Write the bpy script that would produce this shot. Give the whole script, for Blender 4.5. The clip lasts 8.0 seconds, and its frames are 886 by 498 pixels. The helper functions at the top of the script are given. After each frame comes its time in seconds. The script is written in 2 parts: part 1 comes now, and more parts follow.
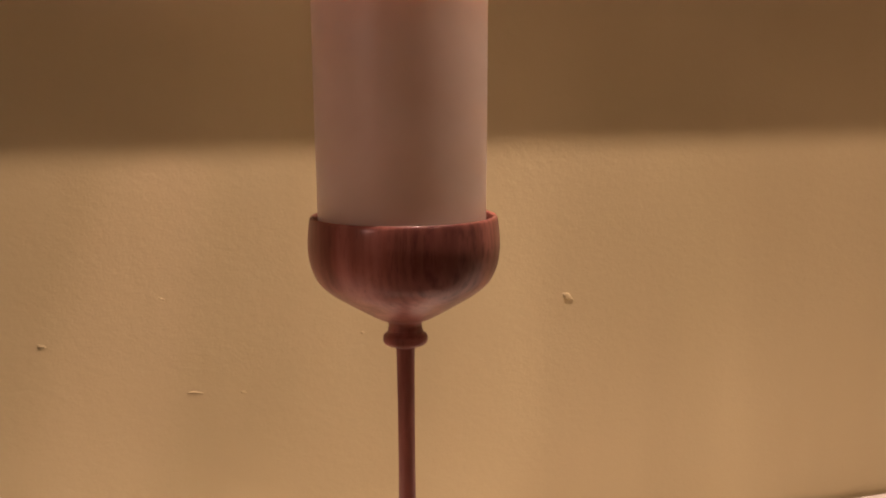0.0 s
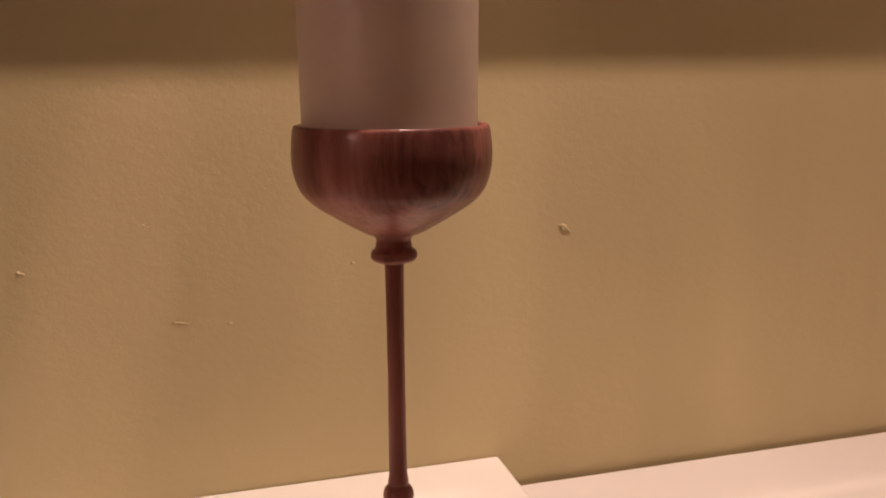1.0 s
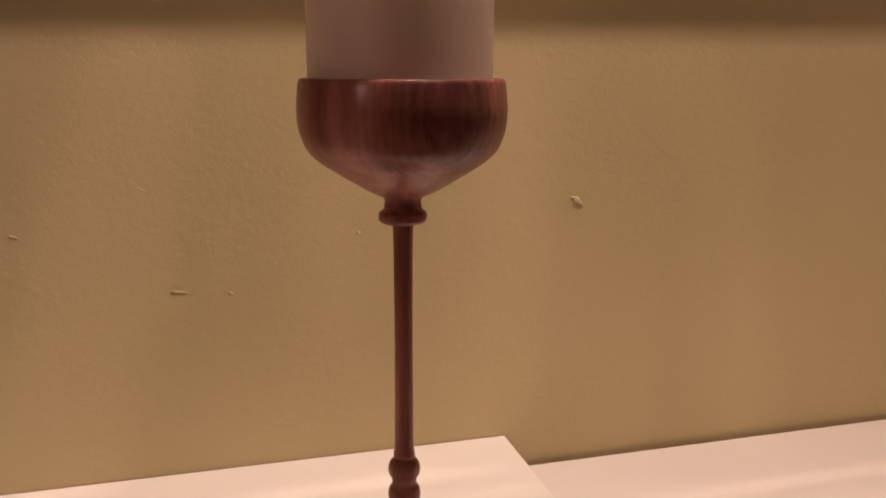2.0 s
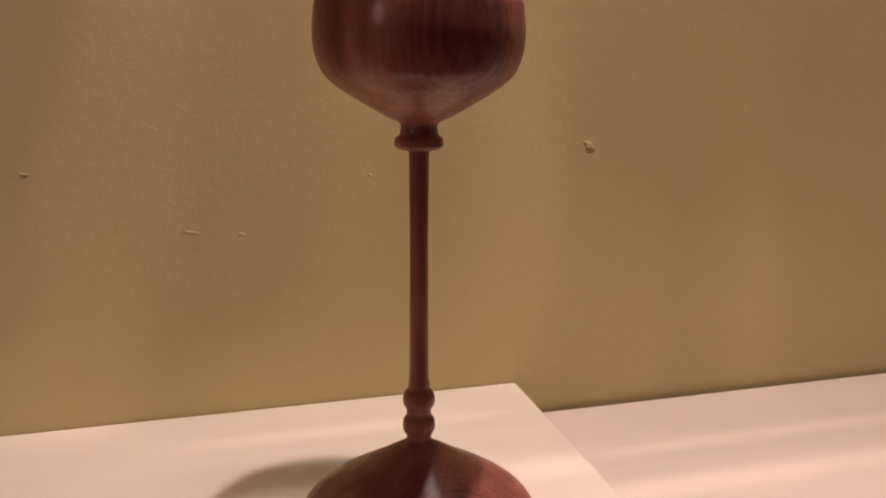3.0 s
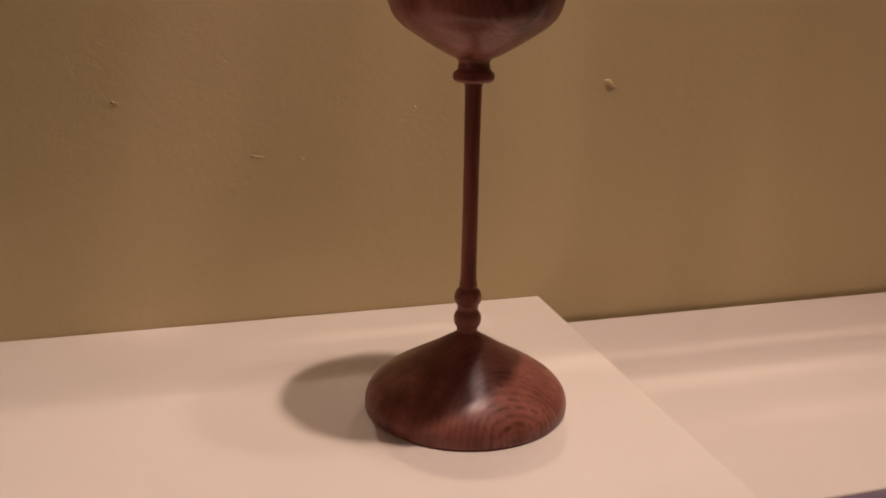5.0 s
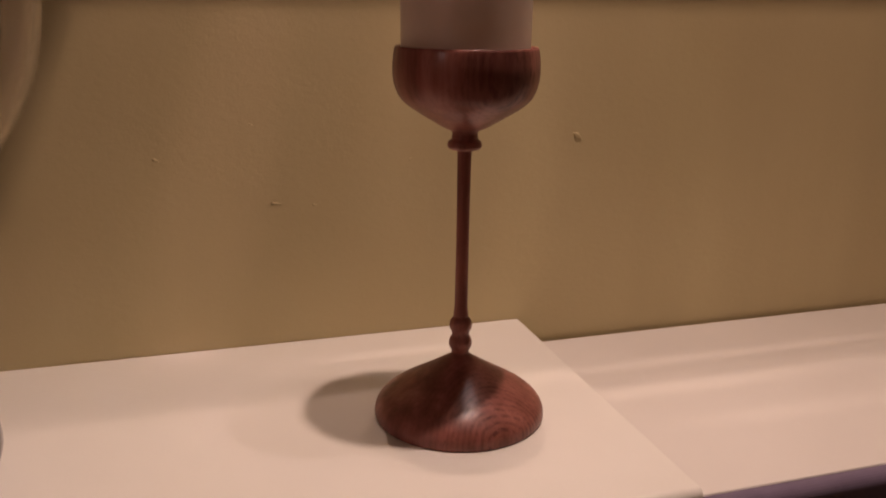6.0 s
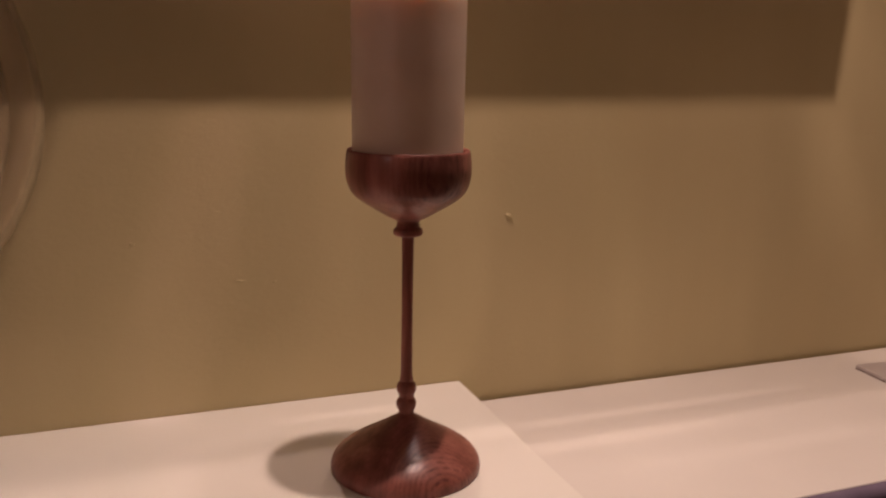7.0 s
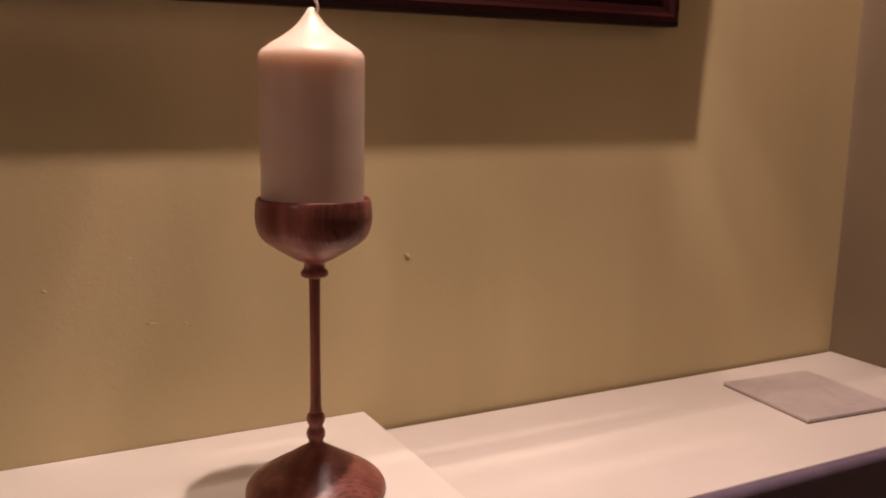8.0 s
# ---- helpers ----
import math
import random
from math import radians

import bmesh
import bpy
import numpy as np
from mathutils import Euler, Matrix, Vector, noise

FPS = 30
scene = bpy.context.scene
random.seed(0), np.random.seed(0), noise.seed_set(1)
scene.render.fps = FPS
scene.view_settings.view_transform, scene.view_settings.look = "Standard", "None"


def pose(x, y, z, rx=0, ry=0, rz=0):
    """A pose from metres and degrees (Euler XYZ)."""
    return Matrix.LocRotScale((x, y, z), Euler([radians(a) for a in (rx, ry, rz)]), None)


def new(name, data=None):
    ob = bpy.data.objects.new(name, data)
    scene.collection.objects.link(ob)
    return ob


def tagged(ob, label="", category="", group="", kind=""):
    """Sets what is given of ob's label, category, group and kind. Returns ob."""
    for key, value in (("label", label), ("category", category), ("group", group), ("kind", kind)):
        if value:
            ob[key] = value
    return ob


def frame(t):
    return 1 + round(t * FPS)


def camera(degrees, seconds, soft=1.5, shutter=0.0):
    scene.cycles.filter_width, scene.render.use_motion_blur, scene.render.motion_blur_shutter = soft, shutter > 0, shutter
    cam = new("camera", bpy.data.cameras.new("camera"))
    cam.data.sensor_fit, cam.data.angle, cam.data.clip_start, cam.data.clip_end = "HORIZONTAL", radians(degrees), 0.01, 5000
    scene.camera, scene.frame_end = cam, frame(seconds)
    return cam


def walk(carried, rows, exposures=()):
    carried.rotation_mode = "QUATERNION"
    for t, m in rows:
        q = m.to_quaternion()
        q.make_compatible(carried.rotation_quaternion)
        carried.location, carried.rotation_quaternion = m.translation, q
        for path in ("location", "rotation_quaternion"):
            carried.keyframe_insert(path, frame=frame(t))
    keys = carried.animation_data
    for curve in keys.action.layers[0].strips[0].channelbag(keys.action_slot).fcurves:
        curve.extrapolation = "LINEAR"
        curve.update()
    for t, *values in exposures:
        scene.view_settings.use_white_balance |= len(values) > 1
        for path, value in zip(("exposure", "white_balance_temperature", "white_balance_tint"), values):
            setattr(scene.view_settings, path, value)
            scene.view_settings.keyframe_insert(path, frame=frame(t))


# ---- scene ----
# Camera: seconds, x, y, z, pitch, roll, yaw
cam = camera(53.58, 8.0, soft=1.9, shutter=0.4)
ROWS = [
    (0.0, -0.0694, -0.2982, 0.2231, -9.80, 0.41, -15.81),
    (0.5, -0.0676, -0.2956, 0.2130, -10.92, 0.47, -15.98),
    (1.0, -0.0641, -0.2899, 0.2020, -11.91, 0.54, -15.92),
    (1.2, -0.0637, -0.2864, 0.2008, -12.38, 0.29, -15.83),
    (2.5, -0.0656, -0.2769, 0.1794, -12.58, -0.17, -15.68),
    (3.0, -0.0692, -0.2783, 0.1710, -13.59, -0.26, -15.56),
    (3.5, -0.0743, -0.2806, 0.1650, -14.86, -0.35, -15.30),
    (4.0, -0.0814, -0.2869, 0.1587, -16.27, -0.19, -15.19),
    (4.5, -0.0912, -0.3000, 0.1610, -17.02, -0.50, -15.49),
    (4.7, -0.0965, -0.3087, 0.1655, -17.21, -0.70, -15.57),
    (5.8, -0.1260, -0.3736, 0.1988, -16.92, -0.94, -16.93),
    (6.0, -0.1328, -0.3855, 0.2068, -16.45, -0.82, -17.46),
    (6.5, -0.1428, -0.4145, 0.2193, -15.04, -0.77, -17.97),
    (7.0, -0.1491, -0.4434, 0.2328, -12.60, -1.01, -20.73),
    (7.5, -0.1622, -0.4625, 0.2419, -10.58, -1.77, -24.60),
    (8.0, -0.1683, -0.4835, 0.2442, -10.17, -0.93, -27.52),
]
EXPOSURES = [(0.0, 0.88, 6480, 10), (0.5, 0.80, 6480, 10), (1.2, 0.60, 6480, 10), (2.5, 0.42, 6520, 10), (4.0, 0.05, 6560, 10), (4.7, -0.05, 6540, 10), (6.0, -0.05, 6480, 11), (6.5, -0.02, 6450, 11), (7.0, 0.06, 6380, 11), (8.0, 0.42, 6300, 12)]
walk(cam, [(t, pose(x, y, z, 90 + pitch, roll, yaw)) for t, x, y, z, pitch, roll, yaw in ROWS], EXPOSURES)

# ---- light ----
world = bpy.data.worlds.new("dim_room")
scene.world = world
world.use_nodes = True
world.node_tree.nodes["Background"].inputs[0].default_value = (0.30, 0.28, 0.36, 1)
world.node_tree.nodes["Background"].inputs[1].default_value = 0.02


def lamp(name, place, power, colour, size, kind="POINT"):
    data = bpy.data.lights.new(name, kind)
    data.energy, data.color, data.shadow_soft_size = power, colour, size
    ob = new(name, data)
    ob.location = place
    return ob


WARM = (1.0, 0.695, 0.585)
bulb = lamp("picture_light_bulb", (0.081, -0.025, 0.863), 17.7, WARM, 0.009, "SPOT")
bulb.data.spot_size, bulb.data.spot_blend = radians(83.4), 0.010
bulb.rotation_euler = (0, radians(-19.4), 0)   # cone turned east so its hard edge draws the slanting shadow on the wall

# faint narrow spots added to streak the wall and brighten its east end
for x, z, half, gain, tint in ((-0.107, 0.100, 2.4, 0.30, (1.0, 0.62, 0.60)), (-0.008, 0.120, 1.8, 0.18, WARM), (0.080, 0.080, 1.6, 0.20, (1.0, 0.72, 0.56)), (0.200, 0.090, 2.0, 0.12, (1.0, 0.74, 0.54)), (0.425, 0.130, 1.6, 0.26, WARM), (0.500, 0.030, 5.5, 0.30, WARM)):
    wall_beam = lamp("wall_streak_spot", bulb.location, 19.6 * gain, tint, 0.009, "SPOT")
    wall_beam.data.spot_size, wall_beam.data.spot_blend = radians(2 * half), 0.6
    wall_beam.rotation_euler = (Vector((x, 0.1153, z)) - bulb.location).to_track_quat("-Z", "Y").to_euler()
# flat fans of added light that draw pale streaks along the shelf
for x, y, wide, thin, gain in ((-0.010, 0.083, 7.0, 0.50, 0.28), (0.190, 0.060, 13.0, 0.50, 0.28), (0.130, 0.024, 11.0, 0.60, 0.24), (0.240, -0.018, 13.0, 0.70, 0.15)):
    shelf_beam = lamp("shelf_streak_spot", bulb.location, 17.2 * gain, WARM, 0.004, "SPOT")
    shelf_beam.data.spot_size, shelf_beam.data.spot_blend = radians(2 * thin), 1.0
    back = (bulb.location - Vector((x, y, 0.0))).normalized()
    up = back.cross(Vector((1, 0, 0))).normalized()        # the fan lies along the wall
    shelf_beam.rotation_euler = Matrix((up.cross(back), up, back)).transposed().to_euler()
    shelf_beam.scale = (wide / thin, 1, 1)
# second unseen bulb, added for the long highlight on the base
side = lamp("picture_light_side_bulb", (0.168, -0.026, 0.863), 3.4, (1.0, 0.74, 0.66), 0.008, "SPOT")
side.data.spot_size, side.data.spot_blend = radians(52), 1.0
side.rotation_euler = (0, radians(11.3), 0)
# unseen spots added in place of bulb light bounced off the picture glass
for x, y, power in ((0.02, 0.1006, 9.0), (0.06, 0.0941, 3.4)):
    down = lamp("pane_bounce_spot", (x, y, 1.20), power, WARM, 0.0022, "SPOT")
    down.data.spot_size, down.data.spot_blend = radians(80), 0.5
# unseen pinkish fill, added to brighten west sides and the picture's shadow
lamp("fill_west", (-1.45, -0.95, 0.62), 4.7, (1.0, 0.59, 0.55), 0.18)
# unseen warm fill, added for a soft wall shadow and lighter front faces
lamp("fill_east", (0.50, -0.85, 0.93), 0.92, (1.0, 0.66, 0.50), 0.05)

# ---- sizes ----
BACK = 0.1153          # face of the wall behind the shelf
SLAB_END = 0.0797      # end of the raised board
SLAB_FRONT = -0.100
DROP = 0.017           # board thickness
SHELF_FRONT = -0.0805
EAST = 0.606           # face of the side wall
WEST = -1.9
SOUTH = -2.6
FLOOR_Z = -1.20
CEIL_Z = 1.25


# ---- materials ----
class Mat:
    """A small builder for node materials."""

    def __init__(self, name):
        self.m = bpy.data.materials.new(name)
        self.m.use_nodes = True
        self.t = self.m.node_tree
        self.b = self.t.nodes["Principled BSDF"]

    def node(self, kind, **kw):
        n = self.t.nodes.new(kind)
        for key, value in kw.items():
            n.inputs[key.replace("_", " ")].default_value = value
        return n

    def link(self, a, b):
        self.t.links.new(a, b)

    def put(self, **kw):
        for key, value in kw.items():
            self.b.inputs[key.replace("_", " ")].default_value = value
        return self

    def coords(self, scale=(1, 1, 1), offset=(0, 0, 0)):
        c = self.node("ShaderNodeTexCoord")
        m = self.node("ShaderNodeMapping", Scale=scale, Location=offset)
        self.link(c.outputs["Object"], m.inputs["Vector"])
        return m.outputs["Vector"]

    def noise(self, vec, scale, detail=4.0, rough=0.55):
        n = self.node("ShaderNodeTexNoise", Scale=scale, Detail=detail, Roughness=rough)
        self.link(vec, n.inputs["Vector"])
        return n.outputs["Fac"]

    def ramp(self, fac, stops):
        r = self.t.nodes.new("ShaderNodeValToRGB")
        e = r.color_ramp.elements
        while len(e) < len(stops):
            e.new(0.5)
        for el, (p, c) in zip(e, stops):
            el.position, el.color = p, (*c, 1)
        self.link(fac, r.inputs["Fac"])
        return r.outputs["Color"]

    def mix(self, fac, a, b, mode="MIX"):
        n = self.t.nodes.new("ShaderNodeMix")
        n.data_type, n.blend_type = "RGBA", mode
        for sock, value in ((n.inputs[0], fac), (n.inputs[6], a), (n.inputs[7], b)):
            if isinstance(value, (int, float)):
                sock.default_value = value
            elif isinstance(value, tuple):
                sock.default_value = (*value, 1)
            else:
                self.link(value, sock)
        return n.outputs[2]

    def math(self, op, a, b):
        n = self.t.nodes.new("ShaderNodeMath")
        n.operation = op
        for sock, value in ((n.inputs[0], a), (n.inputs[1], b)):
            if isinstance(value, (int, float)):
                sock.default_value = value
            else:
                self.link(value, sock)
        return n.outputs[0]

    def colour(self, sock):
        self.link(sock, self.b.inputs["Base Color"])

    def bump(self, height, strength, distance):
        n = self.node("ShaderNodeBump", Strength=strength, Distance=distance)
        self.link(height, n.inputs["Height"])
        self.link(n.outputs["Normal"], self.b.inputs["Normal"])


def wall_paint():
    k = Mat("cream_emulsion")
    v = k.coords()
    broad, roller, grain = k.noise(v, 5.0, 3), k.noise(k.coords((0.7, 1, 1)), 360.0, 3, 0.6), k.noise(v, 900.0, 2)
    light_streak = k.noise(k.coords((1, 1, 0.10)), 22.0, 2, 0.4)   # pale and dim upright streaks of light, put into the paint's colour
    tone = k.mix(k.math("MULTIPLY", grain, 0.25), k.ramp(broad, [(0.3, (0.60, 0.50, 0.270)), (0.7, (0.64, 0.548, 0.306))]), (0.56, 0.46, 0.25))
    k.colour(k.mix(1.0, tone, k.ramp(light_streak, [(0.30, (0.94, 0.935, 0.93)), (0.70, (1.0, 1.0, 1.0))]), "MULTIPLY"))
    k.put(Roughness=0.62)
    k.bump(k.math("ADD", roller, k.math("MULTIPLY", grain, 0.3)), 0.24, 0.0007)
    return k.m


def white_gloss(name, low, high):
    k = Mat(name)
    v = k.coords()
    broad, fine = k.noise(v, 9.0, 3), k.noise(v, 420.0, 3)
    k.colour(k.ramp(broad, [(0.3, low), (0.7, high)]))
    k.link(k.math("ADD", k.math("MULTIPLY", broad, 0.12), 0.34), k.b.inputs["Roughness"])
    k.put(Coat_Weight=0.6, Coat_Roughness=0.06)
    brush = k.noise(k.coords((6, 160, 160)), 1.0, 3)
    k.bump(k.math("ADD", brush, k.math("MULTIPLY", fine, 0.5)), 0.06, 0.0002)
    return k.m


def turned_wood(name, outer, core, sheen):
    """Solid timber: growth rings about a heart just outside the turning, with long streaks and pores; outer: tone of
    the wood away from the heart; core: close to it, where the cup's dark reflection is coloured in with the grain.
    """
    k = Mat(name)
    v = k.coords((1, 1, 0.10), (-0.016, 0.0525, 0.0))
    wobble = k.node("ShaderNodeTexNoise", Scale=34.0, Detail=3.0)
    k.link(v, wobble.inputs["Vector"])
    shift = k.t.nodes.new("ShaderNodeVectorMath")
    shift.operation = "MULTIPLY_ADD"
    k.link(wobble.outputs["Color"], shift.inputs[0])
    shift.inputs[1].default_value = (0.0075, 0.0075, 0.0)
    k.link(v, shift.inputs[2])
    ring = k.node("ShaderNodeTexWave", Scale=118.0, Distortion=2.2, Detail=3.0)
    ring.inputs["Detail Scale"].default_value = 0.6
    ring.wave_type, ring.rings_direction, ring.wave_profile = "RINGS", "Z", "SIN"
    k.link(shift.outputs[0], ring.inputs["Vector"])
    far = k.t.nodes.new("ShaderNodeVectorMath")
    far.operation = "LENGTH"
    k.link(k.coords((1, 1, 0), (-0.016, 0.0525, 0.0)), far.inputs[0])
    strength = k.node("ShaderNodeMapRange")
    for key, value in (("From Min", 0.018), ("From Max", 0.050), ("To Min", 1.0), ("To Max", 0.15)):
        strength.inputs[key].default_value = value
    k.link(far.outputs["Value"], strength.inputs["Value"])
    band = k.noise(k.coords((1, 1, 0.15)), 75.0, 3, 0.6)
    base = k.ramp(band, [(0.34, (0.175, 0.057, 0.043)), (0.50, (0.282, 0.099, 0.076)), (0.66, (0.400, 0.155, 0.120))])
    dark = k.ramp(ring.outputs["Fac"], [(0.35, (0.270, 0.098, 0.066)), (0.80, (0.088, 0.026, 0.020))])
    patchy = k.math("MULTIPLY", strength.outputs["Result"], k.math("ADD", k.noise(k.coords((1, 1, 0.4)), 48.0, 2), 0.15))
    dash = k.ramp(k.noise(k.coords((1, 1, 0.5)), 330.0, 2, 0.6), [(0.40, (0.15, 0.15, 0.15)), (0.60, (1.0, 1.0, 1.0))])
    patchy = k.math("MULTIPLY", patchy, dash)             # the late wood breaks into short dashes
    tone = k.mix(patchy, base, dark)
    streak = k.noise(k.coords((260, 260, 7)), 1.0, 4, 0.65)
    pore = k.noise(k.coords((1500, 1500, 60)), 1.0, 2, 0.5)
    tone = k.mix(k.math("MULTIPLY", streak, 0.40), tone, (0.095, 0.030, 0.022))
    tone = k.mix(k.math("MULTIPLY", k.math("GREATER_THAN", pore, 0.64), 0.30), tone, (0.050, 0.017, 0.015))
    sap = k.node("ShaderNodeMapRange")
    for key, value in (("From Min", 0.034), ("From Max", 0.043), ("To Min", 0.0), ("To Max", 1.0)):
        sap.inputs[key].default_value = value
    k.link(far.outputs["Value"], sap.inputs["Value"])
    heart = k.node("ShaderNodeMapRange")
    for key, value in (("From Min", 0.0215), ("From Max", 0.0290), ("To Min", 1.0), ("To Max", 0.0)):
        heart.inputs[key].default_value = value
    k.link(k.math("ADD", far.outputs["Value"], k.math("MULTIPLY", k.math("SUBTRACT", band, 0.5), 0.006)), heart.inputs["Value"])
    # dark oval on the cup: grain figure and reflected dark room, both in colour
    tone = k.mix(heart.outputs["Result"], tone, k.mix(1.0, tone, core, "MULTIPLY"))
    k.colour(k.mix(sap.outputs["Result"], tone, k.mix(1.0, tone, outer, "MULTIPLY")))
    k.put(Specular_IOR_Level=0.20)
    k.link(k.math("ADD", k.math("MULTIPLY", streak, 0.14), 0.40), k.b.inputs["Roughness"])
    k.put(Coat_Weight=0.36, Coat_Roughness=sheen)
    k.bump(streak, 0.06, 0.0003)
    return k.m


def candle_wax():
    k = Mat("ivory_wax")
    v = k.coords()
    broad, pit = k.noise(v, 45.0, 3), k.noise(v, 500.0, 2)
    k.colour(k.ramp(broad, [(0.3, (0.70, 0.570, 0.462)), (0.7, (0.75, 0.620, 0.512))]))
    k.put(Roughness=0.40, Subsurface_Weight=1.0, Subsurface_Scale=0.020, Subsurface_Radius=(1.0, 0.88, 0.77))
    k.bump(k.math("ADD", broad, k.math("MULTIPLY", pit, 0.2)), 0.10, 0.0008)
    return k.m


def plain(name, a, b, rough, scale, metal=0.0, bump=0.1, dist=0.0005):
    k = Mat(name)
    n = k.noise(k.coords(), scale, 5)
    k.colour(k.ramp(n, [(0.32, a), (0.68, b)]))
    k.put(Roughness=rough, Metallic=metal)
    k.bump(n, bump, dist)
    return k.m


def frame_wood():
    k = Mat("dark_mahogany")
    n = k.noise(k.coords((8, 160, 160)), 1.0, 5)
    k.colour(k.ramp(n, [(0.3, (0.010, 0.003, 0.003)), (0.7, (0.026, 0.006, 0.006))]))
    k.put(Roughness=0.40, Specular_IOR_Level=0.07)
    k.bump(n, 0.1, 0.0003)
    return k.m


def stone_tile():
    k = Mat("grey_marble")
    v = k.coords()
    broad, vein = k.noise(v, 30.0, 6, 0.65), k.noise(v, 75.0, 8, 0.75)
    tone = k.ramp(broad, [(0.3, (0.42, 0.38, 0.365)), (0.7, (0.54, 0.49, 0.465))])
    k.colour(k.mix(k.math("MULTIPLY", k.math("GREATER_THAN", vein, 0.60), 0.45), tone, (0.33, 0.30, 0.28)))
    k.put(Roughness=0.28)
    k.bump(vein, 0.06, 0.0004)
    return k.m


def clear_glass():
    k = Mat("clear_glass")
    k.colour(k.ramp(k.noise(k.coords(), 12.0), [(0.3, (0.92, 0.88, 0.90)), (0.7, (0.95, 0.92, 0.94))]))
    k.put(Roughness=0.02, IOR=1.48, Transmission_Weight=1.0)
    return k.m


def pane_glass():
    k = Mat("picture_glass")
    k.colour(k.ramp(k.noise(k.coords(), 12.0), [(0.3, (0.95, 0.96, 0.95)), (0.7, (0.97, 0.97, 0.97))]))
    k.put(Roughness=0.0, IOR=1.5, Transmission_Weight=1.0)
    return k.m


def purple_glass():
    k = Mat("dark_purple_glass")
    k.colour(k.ramp(k.noise(k.coords(), 40.0), [(0.3, (0.055, 0.036, 0.055)), (0.7, (0.085, 0.058, 0.085))]))
    k.put(Roughness=0.16, IOR=1.5, Coat_Weight=0.3)
    return k.m


PAINT, WAX = wall_paint(), candle_wax()
WOOD = turned_wood("lacquered_red_brown_wood", (1.15, 1.12, 1.10), (0.46, 0.42, 0.42), 0.15)
BASE_WOOD = turned_wood("two_toned_red_brown_wood", (1.0, 0.97, 0.98), (1.0, 1.0, 1.0), 0.25)
GLOSS = white_gloss("white_gloss_paint", (0.735, 0.715, 0.645), (0.785, 0.765, 0.695))
# lower shelf: the same white darkened, its weaker light put into the colour
SHADED_GLOSS = white_gloss("shaded_white_gloss_paint", (0.685, 0.655, 0.600), (0.735, 0.705, 0.650))
PLUM = plain("dark_plum_gloss", (0.140, 0.112, 0.162), (0.172, 0.138, 0.196), 0.34, 60, bump=0.04)
UNDERLAYER = plain("dark_underlayer", (0.13, 0.09, 0.075), (0.19, 0.14, 0.115), 0.9, 700, bump=0.4)
MAHOGANY, MARBLE, GLASS, PANE, PURPLE = frame_wood(), stone_tile(), clear_glass(), pane_glass(), purple_glass()
# the side wall's dimmer light is put into this darker brown
EAST_SHADED = plain("shaded_cream_emulsion", (0.145, 0.110, 0.066), (0.168, 0.128, 0.078), 0.75, 9, bump=0.05)
CEILING_PAINT = plain("ceiling_white", (0.70, 0.67, 0.60), (0.76, 0.73, 0.66), 0.8, 30)
CARPET = plain("brown_carpet", (0.10, 0.07, 0.05), (0.17, 0.12, 0.09), 0.95, 300, bump=0.6, dist=0.004)
PICTURE = plain("dark_print", (0.015, 0.012, 0.012), (0.07, 0.05, 0.04), 0.45, 14)
WICK = plain("white_cotton", (0.62, 0.55, 0.48), (0.78, 0.70, 0.62), 0.9, 1800, bump=0.5)


# ---- mesh helpers ----
def part(name, bm, material, parent, label=""):
    mesh = bpy.data.meshes.new(name)
    bm.to_mesh(mesh)
    bm.free()
    mesh.materials.append(material)
    ob = new(name, mesh)
    ob.parent = parent
    if label:
        tagged(ob, label)
    return ob


def root(name, m, label, category, group=""):
    ob = new(name)
    ob.empty_display_size = 0.02
    ob.matrix_basis = m
    return tagged(ob, label, category, group)


def box(lo, hi, bevel=0.0, segments=2):
    bm = bmesh.new()
    bmesh.ops.create_cube(bm, size=1.0)
    for v in bm.verts:
        v.co = Vector([(a + b) / 2 + c * (b - a) for a, b, c in zip(lo, hi, v.co)])
    if bevel:
        bmesh.ops.bevel(bm, geom=bm.edges[:], offset=bevel, segments=segments, profile=0.5, affect="EDGES")
    return bm


def smooth_line(points, steps):
    """A centripetal curve through (r, z) points; a repeated point makes a sharp corner."""
    pts = [Vector(p) for p in points]
    gap = [max((b - a).length, 0.0) ** 0.5 for a, b in zip(pts, pts[1:])]
    out = []
    for i, d in enumerate(gap):
        if d < 1e-4:
            continue
        p1, p2 = pts[i], pts[i + 1]
        m1 = m2 = p2 - p1
        if i > 0 and gap[i - 1] > 1e-4:
            e = gap[i - 1]
            m1 = d * ((p1 - pts[i - 1]) / e - (p2 - pts[i - 1]) / (e + d) + (p2 - p1) / d)
        if i + 2 < len(pts) and gap[i + 1] > 1e-4:
            e = gap[i + 1]
            m2 = d * ((p2 - p1) / d - (pts[i + 2] - p1) / (d + e) + (pts[i + 2] - p2) / e)
        for s in range(steps):
            t = s / steps
            out.append((2 * t ** 3 - 3 * t * t + 1) * p1 + (t ** 3 - 2 * t * t + t) * m1 + (3 * t * t - 2 * t ** 3) * p2 + (t ** 3 - t * t) * m2)
    out.append(pts[-1])
    return out


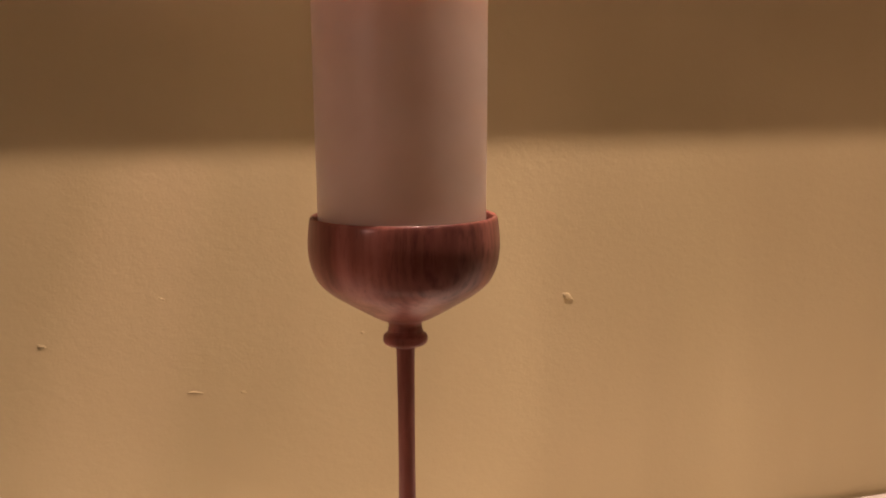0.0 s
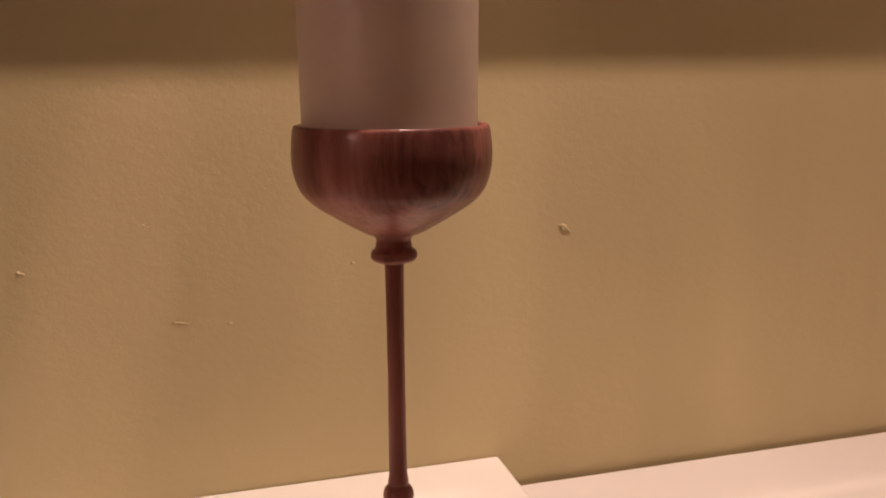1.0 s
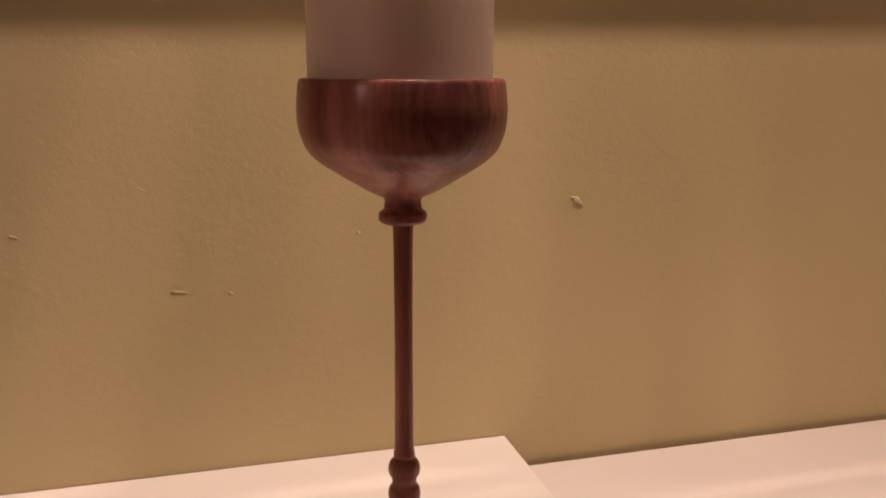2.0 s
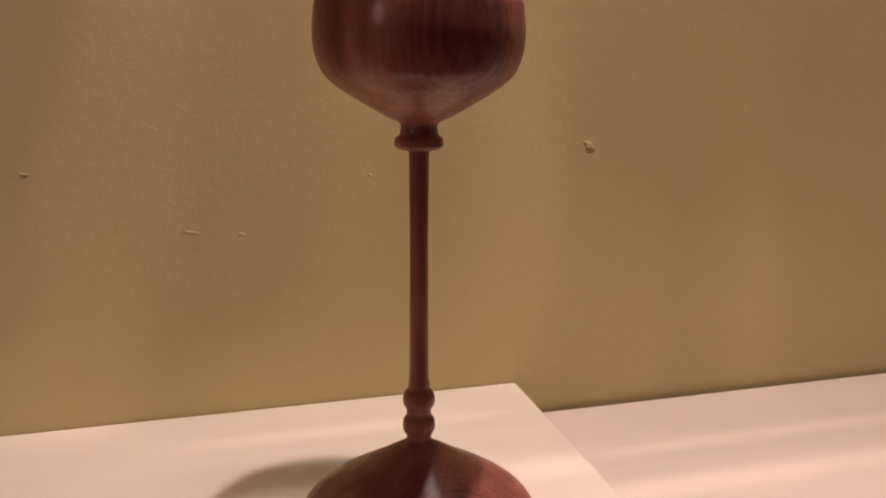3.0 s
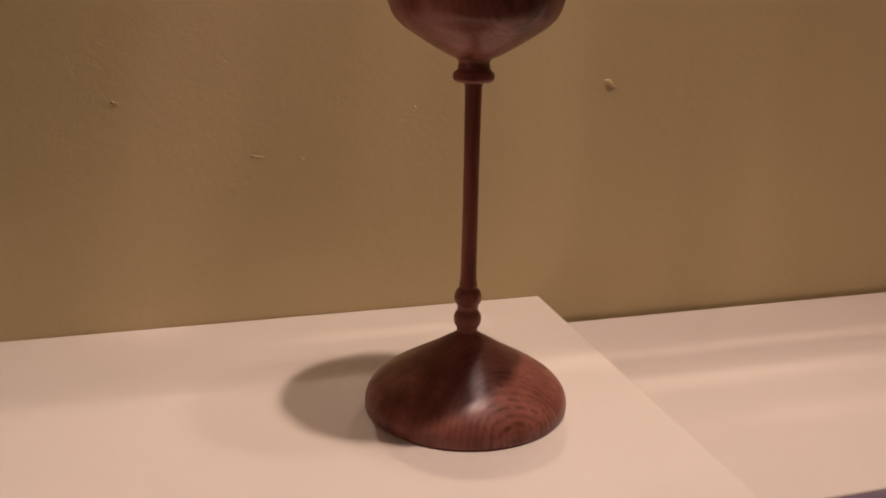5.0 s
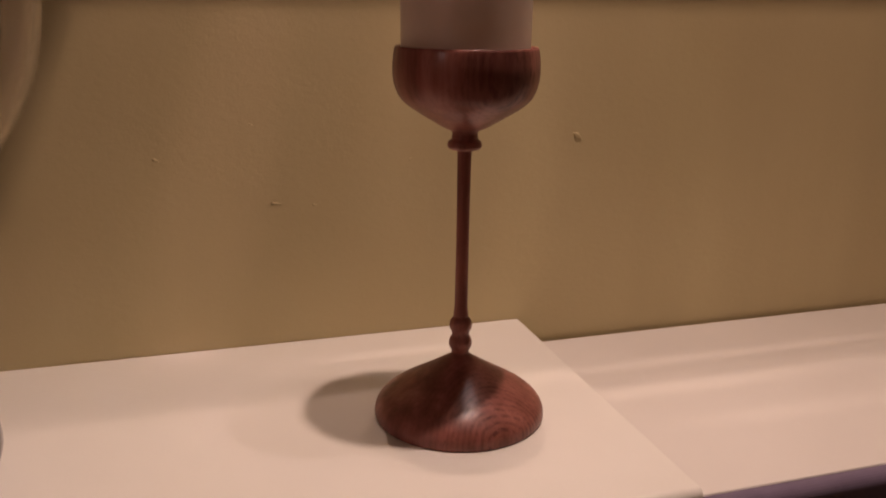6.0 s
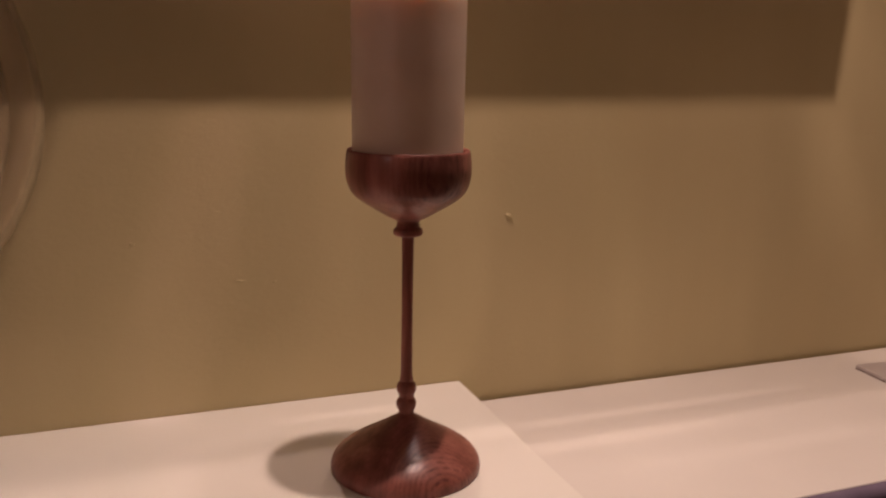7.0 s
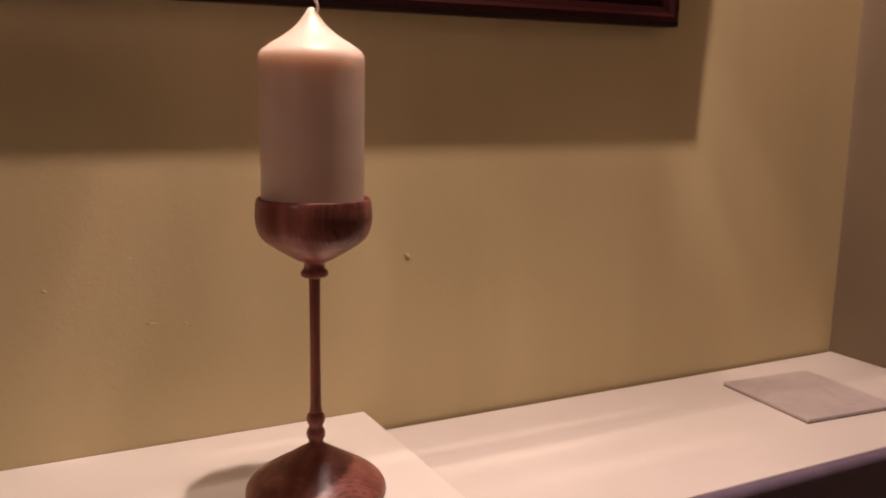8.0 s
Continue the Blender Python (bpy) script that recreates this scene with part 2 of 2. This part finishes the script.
def lathe(points, sides=96, steps=5):
    """A solid of revolution about z; ends at the axis are closed."""
    bm = bmesh.new()
    rows = []
    for r, z in smooth_line(points, steps):
        if r < 1e-5:
            rows.append([bm.verts.new((0, 0, z))])
        else:
            rows.append([bm.verts.new((r * math.cos(2 * math.pi * i / sides), r * math.sin(2 * math.pi * i / sides), z)) for i in range(sides)])
    for a, b in zip(rows, rows[1:]):
        for i in range(sides):
            j = (i + 1) % sides
            ring = [a[i % len(a)], a[j % len(a)], b[j % len(b)], b[i % len(b)]]
            ring = [v for n, v in enumerate(ring) if v not in ring[:n]]
            if len(ring) > 2:
                bm.faces.new(ring)
    bmesh.ops.recalc_face_normals(bm, faces=bm.faces)
    if bm.calc_volume(signed=True) < 0:
        bmesh.ops.reverse_faces(bm, faces=bm.faces)
    for face in bm.faces:
        face.smooth = True
    return bm


def extrude_profile(points, x0, x1, smooth=True):
    """A closed (y, z) outline drawn out along x."""
    bm = bmesh.new()
    a = [bm.verts.new((x0, y, z)) for y, z in points]
    b = [bm.verts.new((x1, y, z)) for y, z in points]
    n = len(points)
    for i in range(n):
        bm.faces.new((a[i], a[(i + 1) % n], b[(i + 1) % n], b[i]))
    bm.faces.new(a[::-1])
    bm.faces.new(b)
    bmesh.ops.recalc_face_normals(bm, faces=bm.faces)
    return bm


def tube(points, radius, sides=10):
    bm = bmesh.new()
    rows = []
    pts = [Vector(p) for p in points]
    for i, p in enumerate(pts):
        d = (pts[min(i + 1, len(pts) - 1)] - pts[max(i - 1, 0)]).normalized()
        u = d.orthogonal().normalized()
        w = d.cross(u)
        rows.append([bm.verts.new(p + radius * (math.cos(2 * math.pi * k / sides) * u + math.sin(2 * math.pi * k / sides) * w)) for k in range(sides)])
    for a, b in zip(rows, rows[1:]):
        for i in range(sides):
            bm.faces.new((a[i], a[(i + 1) % sides], b[(i + 1) % sides], b[i]))
    bm.faces.new(rows[0][::-1])
    bm.faces.new(rows[-1])
    bmesh.ops.recalc_face_normals(bm, faces=bm.faces)
    for face in bm.faces:
        face.smooth = True
    return bm


def setting(name, bm, material, label, category):
    return tagged(part(name, bm, material, None), label, category, kind="structure")


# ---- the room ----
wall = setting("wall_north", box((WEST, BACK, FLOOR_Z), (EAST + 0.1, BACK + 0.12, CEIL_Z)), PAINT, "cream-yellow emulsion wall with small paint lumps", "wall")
setting("wall_east", box((EAST, SOUTH - 0.1, FLOOR_Z), (EAST + 0.1, BACK, CEIL_Z)), EAST_SHADED, "cream emulsion side wall, darkened in colour for its shade", "wall")
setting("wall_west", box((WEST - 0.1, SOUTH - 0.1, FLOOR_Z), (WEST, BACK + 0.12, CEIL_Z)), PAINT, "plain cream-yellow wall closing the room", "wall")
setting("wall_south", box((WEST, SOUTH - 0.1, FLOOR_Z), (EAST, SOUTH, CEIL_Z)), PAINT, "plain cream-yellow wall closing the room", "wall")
setting("floor", box((WEST - 0.1, SOUTH - 0.1, FLOOR_Z - 0.1), (EAST + 0.1, BACK + 0.12, FLOOR_Z)), CARPET, "brown carpeted floor of a dim room", "floor")
setting("ceiling", box((WEST - 0.1, SOUTH - 0.1, CEIL_Z), (EAST + 0.1, BACK + 0.12, CEIL_Z + 0.1)), CEILING_PAINT, "plain white painted ceiling", "ceiling")


def paint_lump(x, z, length, height, lean):
    """A drip of dried paint that stands proud of the wall."""
    bm = bmesh.new()
    bmesh.ops.create_icosphere(bm, subdivisions=3, radius=1.0)
    turn = Matrix.Rotation(radians(lean), 3, "Y")
    for v in bm.verts:
        at = v.co * 1.5 + Vector((x * 40, 0, z * 40))
        k = 1 + 0.45 * noise.noise(at) + 0.16 * noise.noise(at * 2.7)
        taper = 0.75 - 0.35 * v.co.x                       # one end of the drip is blunter
        v.co = turn @ Vector((v.co.x * length / 2 * k, v.co.y * min(length, height) * 0.28 * taper, v.co.z * height / 2 * k * taper)) + Vector((x, BACK, z))
    for face in bm.faces:
        face.smooth = True
    return part("paint_lump", bm, PAINT, wall)


for lump in ((0.1150, 0.1199, 0.0070, 0.0038, 33), (-0.1396, 0.1148, 0.0036, 0.0019, 20), (0.0059, 0.1094, 0.0022, 0.0015, 0), (-0.0526, 0.0847, 0.0026, 0.0017, 0), (-0.0746, 0.0867, 0.0078, 0.0014, 8), (-0.0870, 0.1327, 0.0032, 0.0007, 24)):
    paint_lump(*lump)

# ---- mantel shelf: a long white board with a fascia, and a raised board on it ----
shelf = root("mantel_shelf", pose(0, 0, 0), "white gloss painted mantel shelf with a dark plum rounded edge", "shelf")


def bullnose(front, back, top, bottom, radius):
    """An outline with both front edges rounded."""
    pts = [(back, bottom), (back, top)]
    for k in range(9):
        a = radians(90 + 90 * k / 8)
        pts.append((front + radius + radius * math.cos(a), top - radius + radius * math.sin(a)))
    for k in range(9):
        a = radians(180 + 90 * k / 8)
        pts.append((front + radius + radius * math.cos(a), bottom + radius + radius * math.sin(a)))
    return pts


part("board", extrude_profile(bullnose(SHELF_FRONT + 0.0004, BACK - 0.0034, -DROP, -DROP - 0.034, 0.0012), WEST + 1.2, EAST - 0.001), SHADED_GLOSS, shelf)
part("nosing", extrude_profile(bullnose(SHELF_FRONT - 0.0071, SHELF_FRONT + 0.0002, -DROP - 0.0008, -DROP - 0.120, 0.0068), WEST + 1.2, EAST - 0.001), PLUM, shelf, "rounded dark plum gloss edge")
part("fascia", box((WEST + 1.21, SHELF_FRONT + 0.006, -DROP - 0.20), (EAST - 0.001, BACK - 0.001, -DROP - 0.0364), 0.003), PLUM, shelf, "dark plum gloss front")

board = extrude_profile(bullnose(SLAB_FRONT, BACK - 0.0006, 0.0, -DROP, 0.0045), WEST + 1.2, SLAB_END)
rim = [e for e in board.edges if all(abs(v.co.x - SLAB_END) < 1e-6 for v in e.verts)]
bmesh.ops.bevel(board, geom=rim, offset=0.0012, segments=3, profile=0.5, affect="EDGES")
raised = tagged(part("raised_board", board, GLOSS, None), "thick white gloss painted board laid on the mantel shelf", "board")

# ---- candlestick: a turned wooden goblet shape ----
UP = pose(0, 0, -0.0007, -0.8, 0.33, 0)
stick = root("candlestick", UP, "turned red-brown wooden candlestick shaped like a goblet, on white board", "candlestick")
part("base", lathe([(0.0, 0.0), (0.0421, 0.0), (0.0421, 0.0), (0.0427, 0.0012), (0.0428, 0.0032), (0.0422, 0.0060), (0.0402, 0.0092), (0.0363, 0.0126), (0.0312, 0.0160), (0.0250, 0.0197), (0.0175, 0.0242), (0.0105, 0.0286), (0.0058, 0.0316), (0.0041, 0.0334), (0.0041, 0.0340), (0.0, 0.0340)], 128), BASE_WOOD, stick)
part("bead", lathe([(0.0, 0.0338), (0.0042, 0.0338), (0.0044, 0.0348), (0.0054, 0.0366), (0.0057, 0.0386), (0.0053, 0.0408), (0.0043, 0.0424), (0.0041, 0.0434), (0.0, 0.0434)], 64), WOOD, stick)
part("bead", lathe([(0.0, 0.0432), (0.0041, 0.0432), (0.0044, 0.0446), (0.0054, 0.0464), (0.0056, 0.0484), (0.0050, 0.0506), (0.0038, 0.0520), (0.0035, 0.0526), (0.0, 0.0526)], 64), WOOD, stick)
part("stem", lathe([(0.0, 0.0524), (0.0035, 0.0524), (0.0033, 0.0570), (0.0032, 0.0700), (0.0031, 0.0950), (0.0032, 0.1200), (0.0034, 0.1340), (0.0036, 0.1362), (0.0, 0.1362)], 48), WOOD, stick)
part("collar", lathe([(0.0, 0.1356), (0.0040, 0.1356), (0.0066, 0.1358), (0.0079, 0.1368), (0.0081, 0.1381), (0.0078, 0.1394), (0.0066, 0.1404), (0.0061, 0.1412), (0.0, 0.1412)], 64), WOOD, stick)
part("cup", lathe([(0.0, 0.1410), (0.0061, 0.1410), (0.0060, 0.1434), (0.0068, 0.1446), (0.0100, 0.1460), (0.0150, 0.1488), (0.0215, 0.1527), (0.0275, 0.1567), (0.0309, 0.1602), (0.0328, 0.1643), (0.0338, 0.1684), (0.0341, 0.1730), (0.0338, 0.1778), (0.0333, 0.1816), (0.0330, 0.1825), (0.0325, 0.1830), (0.0317, 0.1826), (0.0314, 0.1813), (0.0312, 0.1760), (0.0308, 0.1655), (0.0300, 0.1646), (0.0, 0.1646)], 128), WOOD, stick)

# ---- candle ----
candle = root("candle", UP @ pose(-0.0006, 0, 0.1650), "ivory pillar candle, never lit, standing in the wooden cup", "candle")
part("wax", lathe([(0.0, 0.0), (0.0288, 0.0), (0.0288, 0.0), (0.0296, 0.0010), (0.0297, 0.0200), (0.0300, 0.0600), (0.0301, 0.0850), (0.0301, 0.0964), (0.0298, 0.0985), (0.0291, 0.1003), (0.0280, 0.1017), (0.0262, 0.1031), (0.0227, 0.1056), (0.0182, 0.1082), (0.0135, 0.1115), (0.0098, 0.1145), (0.0066, 0.1180), (0.0042, 0.1212), (0.0026, 0.1238), (0.0012, 0.1254), (0.0, 0.1257)], 128), WAX, candle)
part("wick", tube([(0.0012, -0.0010, 0.1200), (0.0022, -0.0020, 0.1225), (0.0030, -0.0024, 0.1250), (0.0028, -0.0022, 0.1275), (0.0016, -0.0014, 0.1298), (0.0010, -0.0008, 0.1320), (0.0014, -0.0004, 0.1350)], 0.0009), WICK, candle, "pale cotton wick")

# ---- picture on the wall ----
PX0, PX1, PZ0, PZ1, PD = -0.185, 0.355, 0.301, 0.800, 0.0214
HANG = pose(0, BACK - 0.0005, PZ0, 1.7, -0.25, 0) @ pose(0, 0, -PZ0 - 0.0016)   # hangs from a cord, top leaning forward
picture = root("picture_frame", HANG, "dark mahogany framed picture hanging on the cream wall", "picture")


def moulding(a, b, inward, width):
    """One mitred side of the frame, from corner a to corner b on the wall plane."""
    a, b, inward = Vector(a), Vector(b), Vector(inward)
    along = (b - a).normalized()
    steps = [(0.0, 0.0), (0.0, 0.016), (0.0015, 0.0196), (0.004, PD), (0.008, PD), (0.011, 0.018), (0.016, 0.016), (0.021, 0.017), (0.025, 0.015), (width, 0.010), (width, 0.0)]
    bm = bmesh.new()
    ends = []
    for corner, sign in ((a, 1), (b, -1)):
        ends.append([bm.verts.new(Vector((0, -d, 0)) + corner + inward * w + along * sign * w) for w, d in steps])
    n = len(steps)
    for i in range(n):
        bm.faces.new((ends[0][i], ends[0][(i + 1) % n], ends[1][(i + 1) % n], ends[1][i]))
    bm.faces.new(ends[0][::-1])
    bm.faces.new(ends[1])
    bmesh.ops.recalc_face_normals(bm, faces=bm.faces)
    return bm


corners = [(PX0, 0, PZ0), (PX1, 0, PZ0), (PX1, 0, PZ1), (PX0, 0, PZ1)]
for i, side in enumerate(((0, 0, 1), (-1, 0, 0), (0, 0, -1), (1, 0, 0))):
    part("frame_side", moulding(corners[i], corners[(i + 1) % 4], side, 0.032), MAHOGANY, picture)
part("print", box((PX0 + 0.03, -0.004, PZ0 + 0.03), (PX1 - 0.03, -0.001, PZ1 - 0.03)), PICTURE, picture, "dark printed picture")

part("pane", box((PX0 + 0.029, -0.0085, PZ0 + 0.029), (PX1 - 0.029, -0.0065, PZ1 - 0.029)), PANE, picture, "clear picture glass")

# ---- grey tile lying on the lower shelf ----
tile = root("tile", pose(0.4651, 0.0241, -DROP, 0, 0, -4.5), "square grey marble tile with a thin dark layer beneath, lying on the white shelf", "tile")
# thin dark layer that draws the dark line round the tile's foot
part("backing", box((-0.0498, -0.0503, 0.0), (0.0498, 0.0503, 0.0010)), UNDERLAYER, tile, "thin dark layer under the tile")
part("face", box((-0.0500, -0.0505, 0.0010), (0.0500, 0.0505, 0.0038), 0.0006), MARBLE, tile)

# ---- balloon glass on a dark foot ----
vase = root("glass_vase", pose(-0.277, 0.0, 0), "large clear balloon glass with a dark purple foot", "vase")
part("bowl", lathe([(0.0, 0.095), (0.020, 0.098), (0.050, 0.112), (0.080, 0.142), (0.096, 0.172), (0.1015, 0.205), (0.097, 0.238), (0.083, 0.270), (0.066, 0.292), (0.0648, 0.2935), (0.0630, 0.2915), (0.080, 0.268), (0.0935, 0.2375), (0.0980, 0.205), (0.0925, 0.1735), (0.0770, 0.1445), (0.048, 0.1155), (0.019, 0.1015), (0.0, 0.0985)], 128), GLASS, vase)
part("inner_bowl", lathe([(0.0, 0.0985), (0.020, 0.1015), (0.045, 0.120), (0.068, 0.147), (0.0825, 0.175), (0.0870, 0.205), (0.083, 0.235), (0.072, 0.262), (0.058, 0.281), (0.0565, 0.2825), (0.0550, 0.2805), (0.0690, 0.2605), (0.0798, 0.2345), (0.0838, 0.205), (0.0793, 0.1765), (0.0653, 0.1495), (0.043, 0.1235), (0.019, 0.1055), (0.0, 0.1025)], 128), GLASS, vase)
part("foot", lathe([(0.0, 0.0), (0.058, 0.0), (0.062, 0.002), (0.0655, 0.010), (0.0625, 0.028), (0.056, 0.050), (0.046, 0.070), (0.033, 0.085), (0.022, 0.094), (0.020, 0.099), (0.0, 0.099)], 96), PURPLE, vase, "dark purple glass foot")
